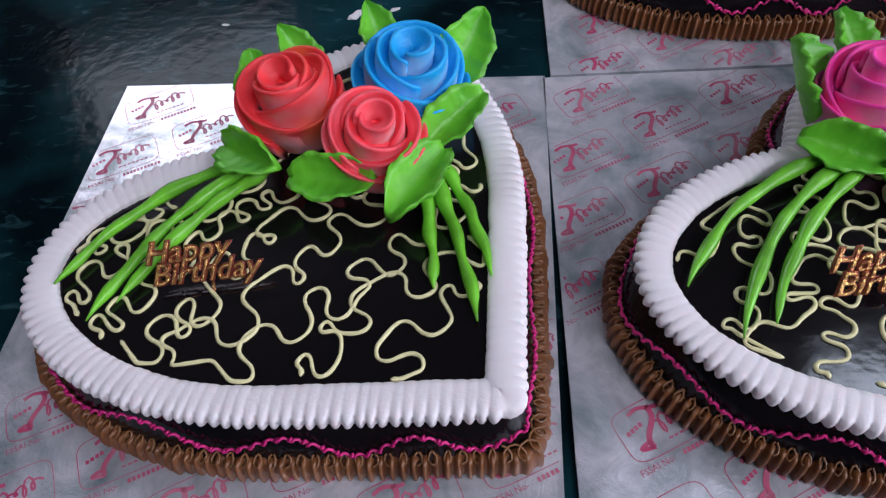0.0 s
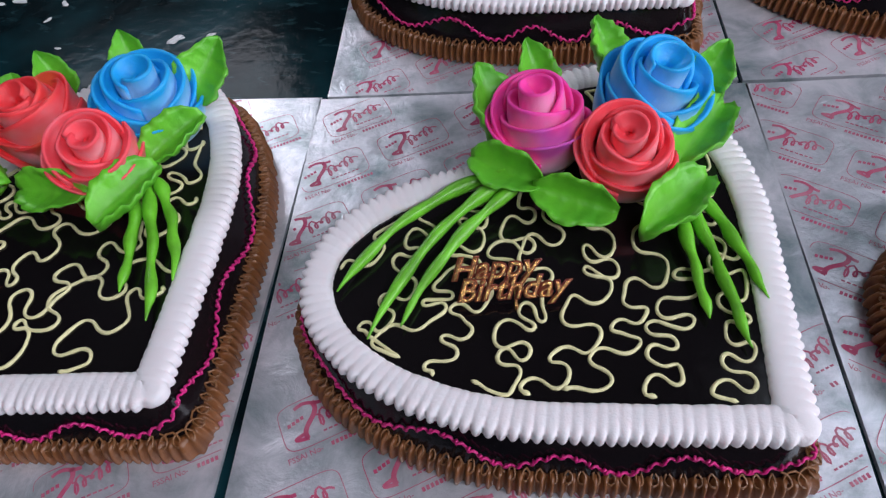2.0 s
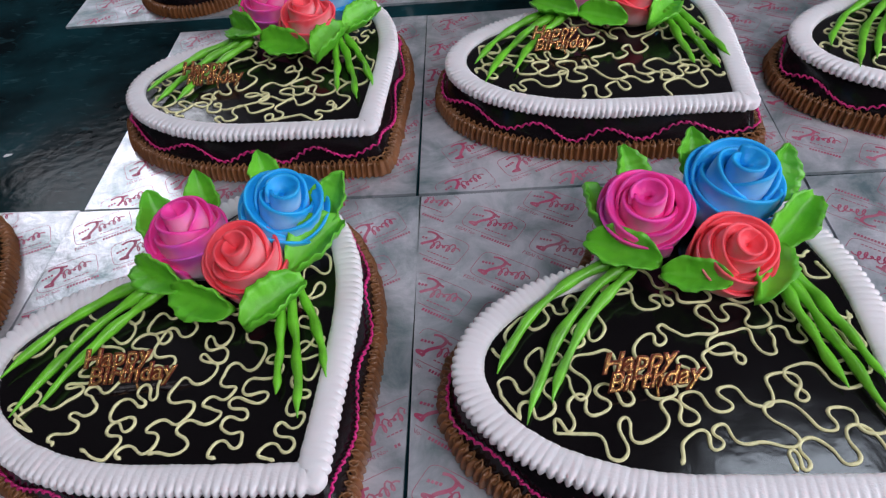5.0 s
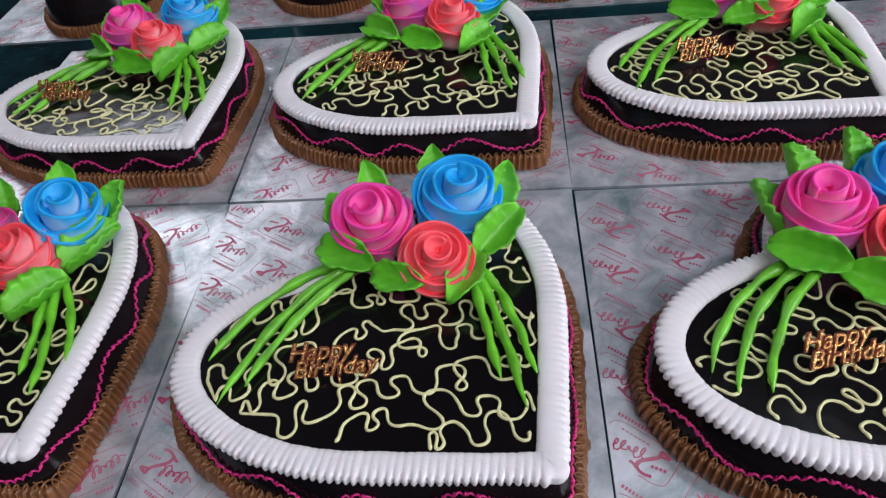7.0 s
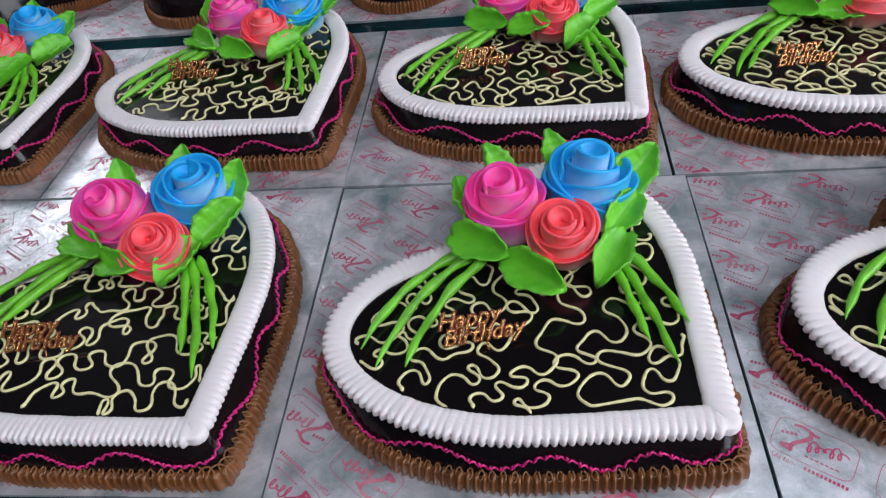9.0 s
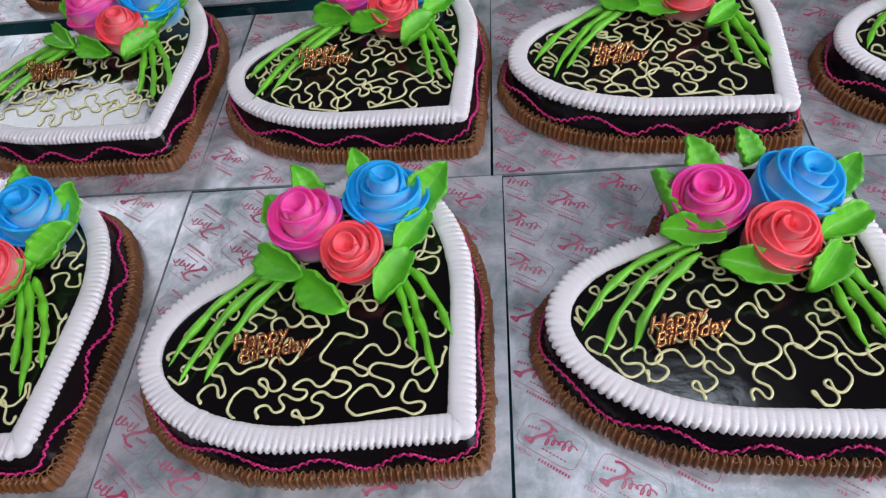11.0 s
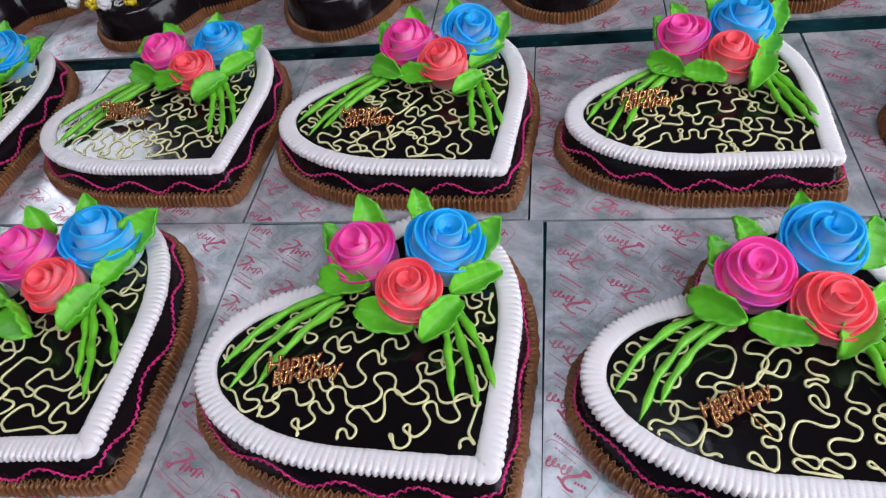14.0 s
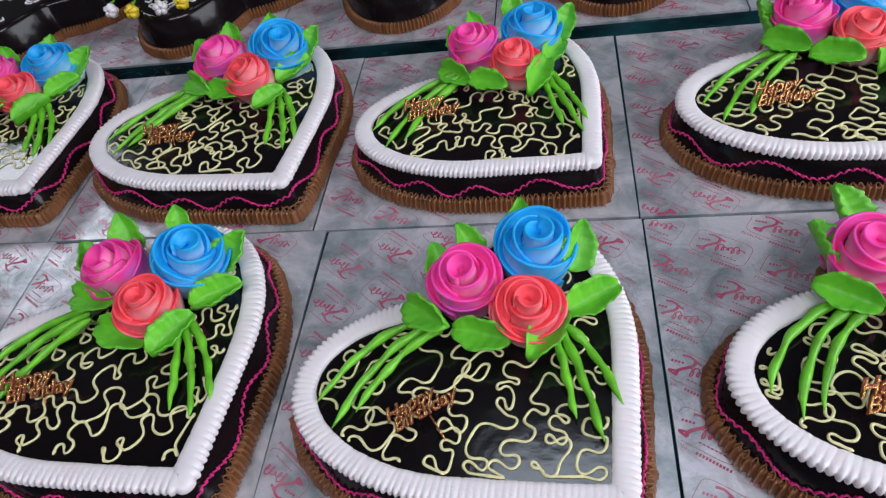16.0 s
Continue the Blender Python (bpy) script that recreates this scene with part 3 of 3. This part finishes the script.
def heart_cake(k, tip, turn, buds, group, topper_at, lean, wide, deep, roses=((-0.130, 0.179), (-0.070, 0.197), (-0.086, 0.148))):
    rng = np.random.default_rng(100 + k)
    m = Matrix.Translation((tip[0], tip[1], 0)) @ pose(0, 0, 0, 0, 0, turn) @ Matrix.Diagonal((wide, deep, 1, 1)) @ Matrix.Translation((-TIP[0], -TIP[1], 0.0005))
    label = "chocolate heart cake, white cream border, " + ", ".join(buds[:-1]) + " and " + buds[-1] + " roses"
    c = thing("heart_cake", m, label, "cake", group)
    part("cake_body", BODY, c, "glossy dark chocolate glaze")
    part("border", BORDERS[k % 3 if k else 3], c, "white ribbed whipped cream rope")
    part("base_piping", SKIRT, c, "pleated brown chocolate cream")
    part("ribbon", RIBBONS, c)
    part("pink_piping", PINKS[k % 3], c, "wavy pink cream line")
    for me in line_meshes(200 + k):
        part("piped_line", me, c, "winding pale yellow line")
    j = lambda s: float(rng.normal(0, s))
    mid = np.mean(roses, 0) - (-0.0953, 0.1747)
    for i, bud in enumerate(buds):
        sets = ROSES[bud]
        core, petals = sets[(k + i) % len(sets)]
        big = (1.03, 1.14, 0.93)[i] * (1 + j(0.02))
        rm = Matrix.Translation((roses[i][0] + TIP[0], roses[i][1] + TIP[1], TOP + (0.0175, 0.0170, 0.0165)[i])) @ pose(0, 0, 0, (8, 5, 12)[i] + j(4), (-7, 7, 2)[i] + j(4), 0) @ pose(0, 0, 0, 0, 0, float(rng.uniform(0, 360)))
        r = part("rose", core, c, bud + " cream rose", rm @ Matrix.Diagonal((1.06 * big, 1.06 * big, 0.95 * big, 1)))
        for p in petals:
            part("petal", p, r)
    for x, y, z, head, up, roll, kind in LEAF_PLAN:
        lm = Matrix.Translation((x + mid[0] + TIP[0] + j(0.0025), y + mid[1] + TIP[1] + j(0.0025), TOP + z)) @ pose(0, 0, 0, 0, 0, head + j(9)) @ pose(0, 0, 0, 0, -up + j(5), 0) @ pose(0, 0, 0, roll + j(6), 0, 0)
        part("leaf", LEAVES[kind], c, "bright green piped leaf", lm @ Matrix.Scale(1 + j(0.06), 4))
    left = [((-0.146, 0.148), (-0.205, 0.135), (-0.229, 0.072)), ((-0.144, 0.143), (-0.192, 0.122), (-0.214, 0.046)), ((-0.140, 0.138), (-0.178, 0.114), (-0.196, 0.056))]
    right = [((-0.060, 0.136), (-0.050, 0.100), (-0.043, 0.064)), ((-0.056, 0.138), (-0.038, 0.100), (-0.026, 0.050)), ((-0.052, 0.140), (-0.030, 0.118), (-0.015, 0.070))]
    for i, (a, b, e) in enumerate(left + right):
        shift = np.array((j(0.0025), j(0.004)))
        part("strand", strand_mesh(300 + 10 * k + i, np.array(a) + mid + TIP, np.array(b) + TIP + mid * 0.5 + shift * 0.5, np.array(e) + TIP + shift, 0.0037 if i < 3 else 0.0036), c, "green piped stem")
    tx, ty, yaw = topper_at
    topper(tip[0] + tx, tip[1] + ty, yaw, lean, 0.80 if k == 5 else 0.90)
    return c


# ---- boards ----
def stroke(points, width):
    p = np.asarray(points, float)
    t = np.gradient(p, axis=0)
    t /= np.linalg.norm(t, axis=1)[:, None] + 1e-12
    nn = np.stack([-t[:, 1], t[:, 0]], 1) * width / 2
    v = np.column_stack([np.vstack([p + nn, p - nn]), np.zeros(2 * len(p))])
    n = len(p)
    return v, [(i + n, i + 1 + n, i + 1, i) for i in range(n - 1)]


def flat_word(text, size):
    cu = bpy.data.curves.new("word", "FONT")
    cu.body, cu.size, cu.resolution_u = text, size, 2
    ob = new("word", cu)
    me = bpy.data.meshes.new_from_object(ob.evaluated_get(bpy.context.evaluated_depsgraph_get()))
    bpy.data.objects.remove(ob)
    return [(v.co.x, v.co.y) for v in me.vertices], [tuple(f.vertices) for f in me.polygons]


def emblem():
    """A framed mark: one tall curled stroke, a row of loops, small bars under it."""
    out = []
    w, h = 0.0215, 0.0120
    a = np.linspace(0, 2 * math.pi, 40)
    sq = lambda q: np.sign(q) * np.abs(q) ** 0.35
    out.append(stroke(np.stack([w * sq(np.cos(a)), h * sq(np.sin(a))], 1), 0.0004))
    t = np.linspace(0, 1, 14)
    out.append(stroke(np.stack([-0.004 - 0.006 * t + 0.002 * np.sin(6 * t), 0.009 - 0.017 * t], 1), 0.0024))
    out.append(stroke(np.stack([-0.013 + 0.014 * t, 0.0085 + 0.0012 * np.sin(5 * t)], 1), 0.0018))
    out.append(stroke(np.stack([-0.010 - 0.006 * np.sin(3 * t), -0.008 + 0.003 * t], 1), 0.0018))
    t = np.linspace(0, 1, 44)
    out.append(stroke(np.stack([-0.004 + 0.020 * t + 0.0016 * np.sin(34 * t), -0.001 + 0.004 * t + (0.0026 + 0.0018 * np.sin(11 * t)) * np.cos(34 * t)], 1), 0.0011))
    for k in range(4):
        out.append(stroke([(-0.018 + 0.0022 * k, 0.0015 + 0.0005 * k), (-0.0164 + 0.0022 * k, 0.0015 + 0.0005 * k)], 0.0019))
    for k in range(7):
        out.append(stroke([(-0.003 + 0.0026 * k, -0.0075), (-0.0012 + 0.0026 * k, -0.0075)], 0.0009))
    for k in range(11):
        out.append(stroke([(-0.0015 + 0.0021 * k, -0.0150), (-0.0001 + 0.0021 * k, -0.0150)], 0.0021))
    note = flat_word("FSSAI No-", 0.0040)
    out.append(([(x - 0.0225, y - 0.0164, 0) for x, y in note[0]], note[1]))
    return joined(out)


BW, BD, THICK = 0.3090, 0.3085, 0.003


def print_mesh(angle, flip, seed):
    """Marks in staggered slanting rows, clipped to the board."""
    rng = np.random.default_rng(seed)
    ev, ef = emblem()
    c, s = math.cos(angle), math.sin(angle)
    vs, fs, at = [], [], 0
    for r in range(-6, 7):
        for q in range(-6, 7):
            cx, cy = q * 0.060 + (r % 2) * 0.027 + 0.011, r * 0.042 + 0.007
            x, y = cx * c - cy * s, cx * s + cy * c
            if abs(x) > BW / 2 - 0.004 or abs(y) > BD / 2 - 0.004:
                continue
            g = ev[:, :2] * (1 - 2 * flip) * 1.12
            px, py = g[:, 0] * c - g[:, 1] * s + x, g[:, 0] * s + g[:, 1] * c + y
            for f in ef:
                if all(abs(px[i]) < BW / 2 - 0.001 and abs(py[i]) < BD / 2 - 0.001 for i in f):
                    for i in f:
                        vs.append((px[i], py[i], 0.00025))
                    fs.append(tuple(range(at, at + len(f))))
                    at += len(f)
    return mesh_of("print", vs, fs, PRINT, False)


def board_mesh():
    n = 18
    bm = bmesh.new()
    bmesh.ops.create_grid(bm, x_segments=n, y_segments=n, size=0.5)
    for v in bm.verts:
        v.co = (v.co.x * BW, v.co.y * BD, 0.0)
    ext = bmesh.ops.extrude_face_region(bm, geom=bm.faces[:])
    for v in [g for g in ext["geom"] if isinstance(g, bmesh.types.BMVert)]:
        v.co.z -= THICK
    bmesh.ops.recalc_face_normals(bm, faces=bm.faces[:])
    me = bpy.data.meshes.new("board")
    bm.to_mesh(me)
    bm.free()
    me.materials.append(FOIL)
    return me


BOARD = board_mesh()
PRINTS = [print_mesh(radians(27), 0, 1), print_mesh(radians(-32), 0, 2), print_mesh(radians(-38), 1, 3)]


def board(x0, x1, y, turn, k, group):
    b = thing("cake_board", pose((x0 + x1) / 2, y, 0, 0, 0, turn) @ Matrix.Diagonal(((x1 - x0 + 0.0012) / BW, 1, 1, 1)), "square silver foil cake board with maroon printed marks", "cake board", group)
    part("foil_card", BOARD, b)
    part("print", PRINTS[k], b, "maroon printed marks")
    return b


# ---- table and room ----
TZ = -THICK
table = thing("work_table", pose(0.9, 0.75, FLOOR), "long dark polished stone work table", "table")
part("tabletop", box_mesh("tabletop", -2.6, 2.3, -0.72, 0.95, -FLOOR + TZ - 0.04, -FLOOR + TZ, STONE, 0.004), table, "dark blue-black stone slab")
for lx in (-2.5, -0.2, 2.2):
    for ly in (-0.6, 0.85):
        part("leg", box_mesh("leg", lx - 0.03, lx + 0.03, ly - 0.03, ly + 0.03, 0, -FLOOR + TZ - 0.04, STEEL, 0.003), table)

X0, X1, Y0, Y1 = -3.2, 3.5, -2.6, 2.5


def wall_with_opening(name, along, at, lo, hi, o0, o1, oz0, oz1, thick):
    """A wall along x or y with one window opening through it."""
    bm = bmesh.new()
    for a0, a1, z0, z1 in ((lo, o0, FLOOR, CEIL), (o1, hi, FLOOR, CEIL), (o0, o1, FLOOR, oz0), (o0, o1, oz1, CEIL)):
        r = bmesh.ops.create_cube(bm, size=1)
        for v in r["verts"]:
            a, d, z = (a0 + a1) / 2 + v.co.x * (a1 - a0), at + thick / 2 + v.co.y * abs(thick), (z0 + z1) / 2 + v.co.z * (z1 - z0)
            v.co = (a, d, z) if along == "x" else (d, a, z)
    me = bpy.data.meshes.new(name)
    bm.to_mesh(me)
    bm.free()
    me.materials.append(WALL)
    return tagged(new(name, me), "plain painted wall", "wall", kind="structure")


def window(name, along, at, o0, o1, oz0, oz1):
    w = tagged(new(name), "white framed window", "window", kind="structure")
    bars = [(o0, o0 + 0.05, oz0, oz1), (o1 - 0.05, o1, oz0, oz1), ((o0 + o1) / 2 - 0.02, (o0 + o1) / 2 + 0.02, oz0 + 0.05, oz1 - 0.05), (o0 + 0.05, o1 - 0.05, oz0, oz0 + 0.05), (o0 + 0.05, o1 - 0.05, oz1 - 0.05, oz1)]
    for a0, a1, z0, z1 in bars:
        me = box_mesh("window_frame", a0, a1, at, at + 0.04, z0, z1, FRAME) if along == "x" else box_mesh("window_frame", at, at + 0.04, a0, a1, z0, z1, FRAME)
        part("window_frame", me, w)
    return w


wall_with_opening("wall_north", "x", Y1, X0, X1, -1.85, -0.75, 1.42, 2.1, 0.15)
wall_with_opening("wall_east", "y", X1, Y0, Y1, -1.25, 0.85, 0.2, 1.7, 0.15)
tagged(new("wall_south", box_mesh("wall_south", X0, X1, Y0 - 0.15, Y0, FLOOR, CEIL, WALL)), "plain painted wall", "wall", kind="structure")
tagged(new("wall_west", box_mesh("wall_west", X0 - 0.15, X0, Y0, Y1, FLOOR, CEIL, WALL)), "plain painted wall", "wall", kind="structure")
tagged(new("floor", box_mesh("floor", X0 - 0.15, X1 + 0.15, Y0 - 0.15, Y1 + 0.15, FLOOR - 0.1, FLOOR, TILE)), "plain tiled floor", "floor", kind="structure")
tagged(new("ceiling", box_mesh("ceiling", X0 - 0.15, X1 + 0.15, Y0 - 0.15, Y1 + 0.15, CEIL, CEIL + 0.1, CEILING)), "plain ceiling", "ceiling", kind="structure")
window("window_1", "x", Y1 + 0.05, -1.85, -0.75, 1.42, 2.1)
window("window_2", "y", X1 + 0.05, -1.25, 0.85, 0.2, 1.7)
# unseen housings; the two at y -1.23 only go with the added front fill
for x, y in ((1.52, 1.03), (0.85, -1.23), (2.05, -1.23)):
    f = thing("ceiling_light", pose(x, y, CEIL), "assumed white ceiling light fitting, out of view", "ceiling light")
    part("housing", box_mesh("housing", -0.6, 0.6, -0.2, 0.2, -0.08, 0.0, FRAME, 0.01), f)

# ---- the rows of boards and cakes ----
PITCH = 0.3105
NEAR = [(-0.2365, 0.0705, -1.9), (0.0745, 0.3822, -0.3), (0.3845, 0.7005, 0.6), (0.7035, 1.0165, 0.4), (1.0195, 1.3225, 0.7), (1.3255, 1.6235, 0.1), (1.6270, 1.9350, 0.3)]
for k, (x0, x1, turn) in enumerate(NEAR):
    board(x0, x1, 0.2475 + (0.008 if k == 0 else 0.0), turn, 0 if k < 2 else (2 if k % 2 else 1), "boards in the front row")
MID = [(0.0810, 0.3780, 0.0), (0.3810, 0.6985, 0.4), (0.7015, 1.0050, -0.2), (1.0080, 1.3050, 0.2), (1.3080, 1.6205, 0.3), (1.6240, 1.9300, 0.0)]
for k, (x0, x1, turn) in enumerate(MID):
    board(x0, x1, 0.5590, turn, 0 if k < 2 else (1, 2)[k % 2], "boards in the middle row")
for k in range(7):
    x0 = -0.078 + PITCH * k
    board(x0, x0 + PITCH - 0.003, 0.902, 0.0, k % 2, "boards in the back row")

# each cake: tip, turn, width, depth, topper (offset from the tip, turn) and, where they stand apart, the three roses
FRONT = [((0.0537, 0.1333), -0.5, 1.03, 1.03, (-0.163, 0.080, 6), ((-0.124, 0.176), (-0.062, 0.191), (-0.078, 0.148))),
         ((0.3490, 0.1184), -2.1, 0.97, 0.99, (-0.136, 0.080, 4), ((-0.126, 0.176), (-0.063, 0.198), (-0.079, 0.155))),
         ((0.6778, 0.1055), -1.6, 1.045, 1.01, (-0.151, 0.078, 6), ((-0.132, 0.190), (-0.075, 0.210), (-0.087, 0.154))),
         ((0.9996, 0.1171), 2.5, 1.03, 1.03, (-0.158, 0.071, 12), ((-0.129, 0.179), (-0.068, 0.196), (-0.090, 0.149))),
         ((1.3019, 0.1148), -3.0, 1.02, 1.00, (-0.159, 0.079, 14), ((-0.132, 0.180), (-0.070, 0.192), (-0.088, 0.143))),
         ((1.5981, 0.1121), -2.5, 0.98, 0.98, (-0.145, 0.066, 34), ((-0.128, 0.166), (-0.077, 0.198), (-0.080, 0.141))),
         ((1.9060, 0.1190), -2.0, 0.985, 0.985, (-0.150, 0.072, 12), ((-0.150, 0.172), (-0.090, 0.192), (-0.098, 0.144)))]
for k, (tip, turn, wide, deep, at, roses) in enumerate(FRONT):
    heart_cake(k, tip, turn, ("coral" if k == 0 else "pink", "blue", "red"), "cakes in the front row", at, 2 if k == 5 else 48, wide, deep, roses)
MIDDLE = [((0.3514, 0.4345), -3.0, 1.02, 1.02, (-0.169, 0.092, 4)), ((0.6746, 0.4392), -2.2, 1.07, 1.08, (-0.161, 0.109, 2)), ((0.9891, 0.4348), -2.4, 1.06, 1.06, (-0.158, 0.102, 10)),
          ((1.2904, 0.4207), -4.7, 1.07, 1.07, (-0.159, 0.086, 8)), ((1.5938, 0.4268), -0.4, 0.99, 0.99, (-0.172, 0.092, 14)), ((1.9124, 0.4159), -3.8, 1.00, 1.00, (-0.157, 0.087, 9))]
for k, (tip, turn, wide, deep, at) in enumerate(MIDDLE):
    heart_cake(10 + k, tip, turn, ("pink", "blue", "red"), "cakes in the middle row", at, 60, wide, deep)

# ---- back row: taller chocolate hearts with tulips ----
TALL = body_mesh("cake_body", 0.056, GLAZE, SIDE)


def tulip_mesh(mat, seed):
    pieces = []
    for k in range(5):
        a = seed + k * 2 * math.pi / 5
        t = np.linspace(0, 1, 8)
        p = np.column_stack([np.cos(a) * 0.006 * np.sin(math.pi * (0.15 + 0.7 * t)), np.sin(a) * 0.006 * np.sin(math.pi * (0.15 + 0.7 * t)), 0.017 * t])
        pieces.append(tube(p, 0.0042 * np.sin(math.pi * (0.12 + 0.8 * t)) + 0.0006, 7))
    v, f = joined(pieces)
    return mesh_of("tulip", v, f, mat)


TULIPS = [tulip_mesh(YELLOW, 1), tulip_mesh(CREAM, 2)]
ZIG = line_meshes(501, 0.0011, 0.056, CREAM, 0.016)
for k in range(7):
    rng = np.random.default_rng(80 + k)
    tx = 0.935 + PITCH * (k - 3) + float(rng.uniform(-0.008, 0.008))
    m = Matrix.Translation((tx, 1.022 + float(rng.uniform(-0.006, 0.006)), 0)) @ pose(0, 0, 0, 0, 0, 180 + float(rng.uniform(-4, 4))) @ Matrix.Translation((-TIP[0], -TIP[1], 0.0005))
    c = thing("heart_cake", m, "tall dark chocolate heart cake with yellow and white cream tulips", "cake", "cakes in the back row")
    part("cake_body", TALL, c, "glossy dark chocolate")
    part("base_piping", SKIRT, c, "pleated brown chocolate cream")
    for me in ZIG:
        part("piped_line", me, c, "white piped line")
    for i in range(4):
        x, y = -0.06 + 0.035 * i + float(rng.uniform(-0.006, 0.006)) + TIP[0] - 0.05, 0.237 - 0.010 * abs(i - 1.5) + TIP[1]
        part("tulip", TULIPS[i % 2], c, ("yellow", "white")[i % 2] + " cream tulip", Matrix.Translation((x, y, 0.061)) @ pose(0, 0, 0, -70, 0, float(rng.uniform(-40, 40))))
        part("stem", strand_mesh(700 + 10 * k + i, np.array((x, y)), np.array((x + 0.01, y - 0.02)), np.array((x + 0.02, y - 0.05)), 0.0016), c, "green stem", pose(0, 0, 0.0155))

# ---- scraps on the table ----
for k, (x, y, s) in enumerate(((-0.240, 0.563, 0.013), (-0.194, 0.555, 0.008), (-0.066, 0.490, 0.013), (-0.036, 0.495, 0.006), (-0.200, 0.530, 0.006), (-0.262, 0.560, 0.008), (-0.173, 0.487, 0.005))):
    rng = np.random.default_rng(900 + k)
    bm = bmesh.new()
    bmesh.ops.create_icosphere(bm, subdivisions=2, radius=s * 0.5)
    for v in bm.verts:
        q = noise.noise(v.co * 260 + Vector((k * 3.1, 0, 0)))
        v.co = Vector((v.co.x * 1.3, v.co.y * 0.6, v.co.z * 0.22)) * (1 + 0.7 * q)
    me = bpy.data.meshes.new("scrap")
    bm.to_mesh(me)
    bm.free()
    me.materials.append(PAPER)
    ob = new("foil_scrap", me)
    ob.matrix_world = pose(x, y, TZ + s * 0.09, 0, 0, float(rng.uniform(0, 180)))
    tagged(ob, "small white scrap lying on the dark table", "scrap", "scraps on the table")
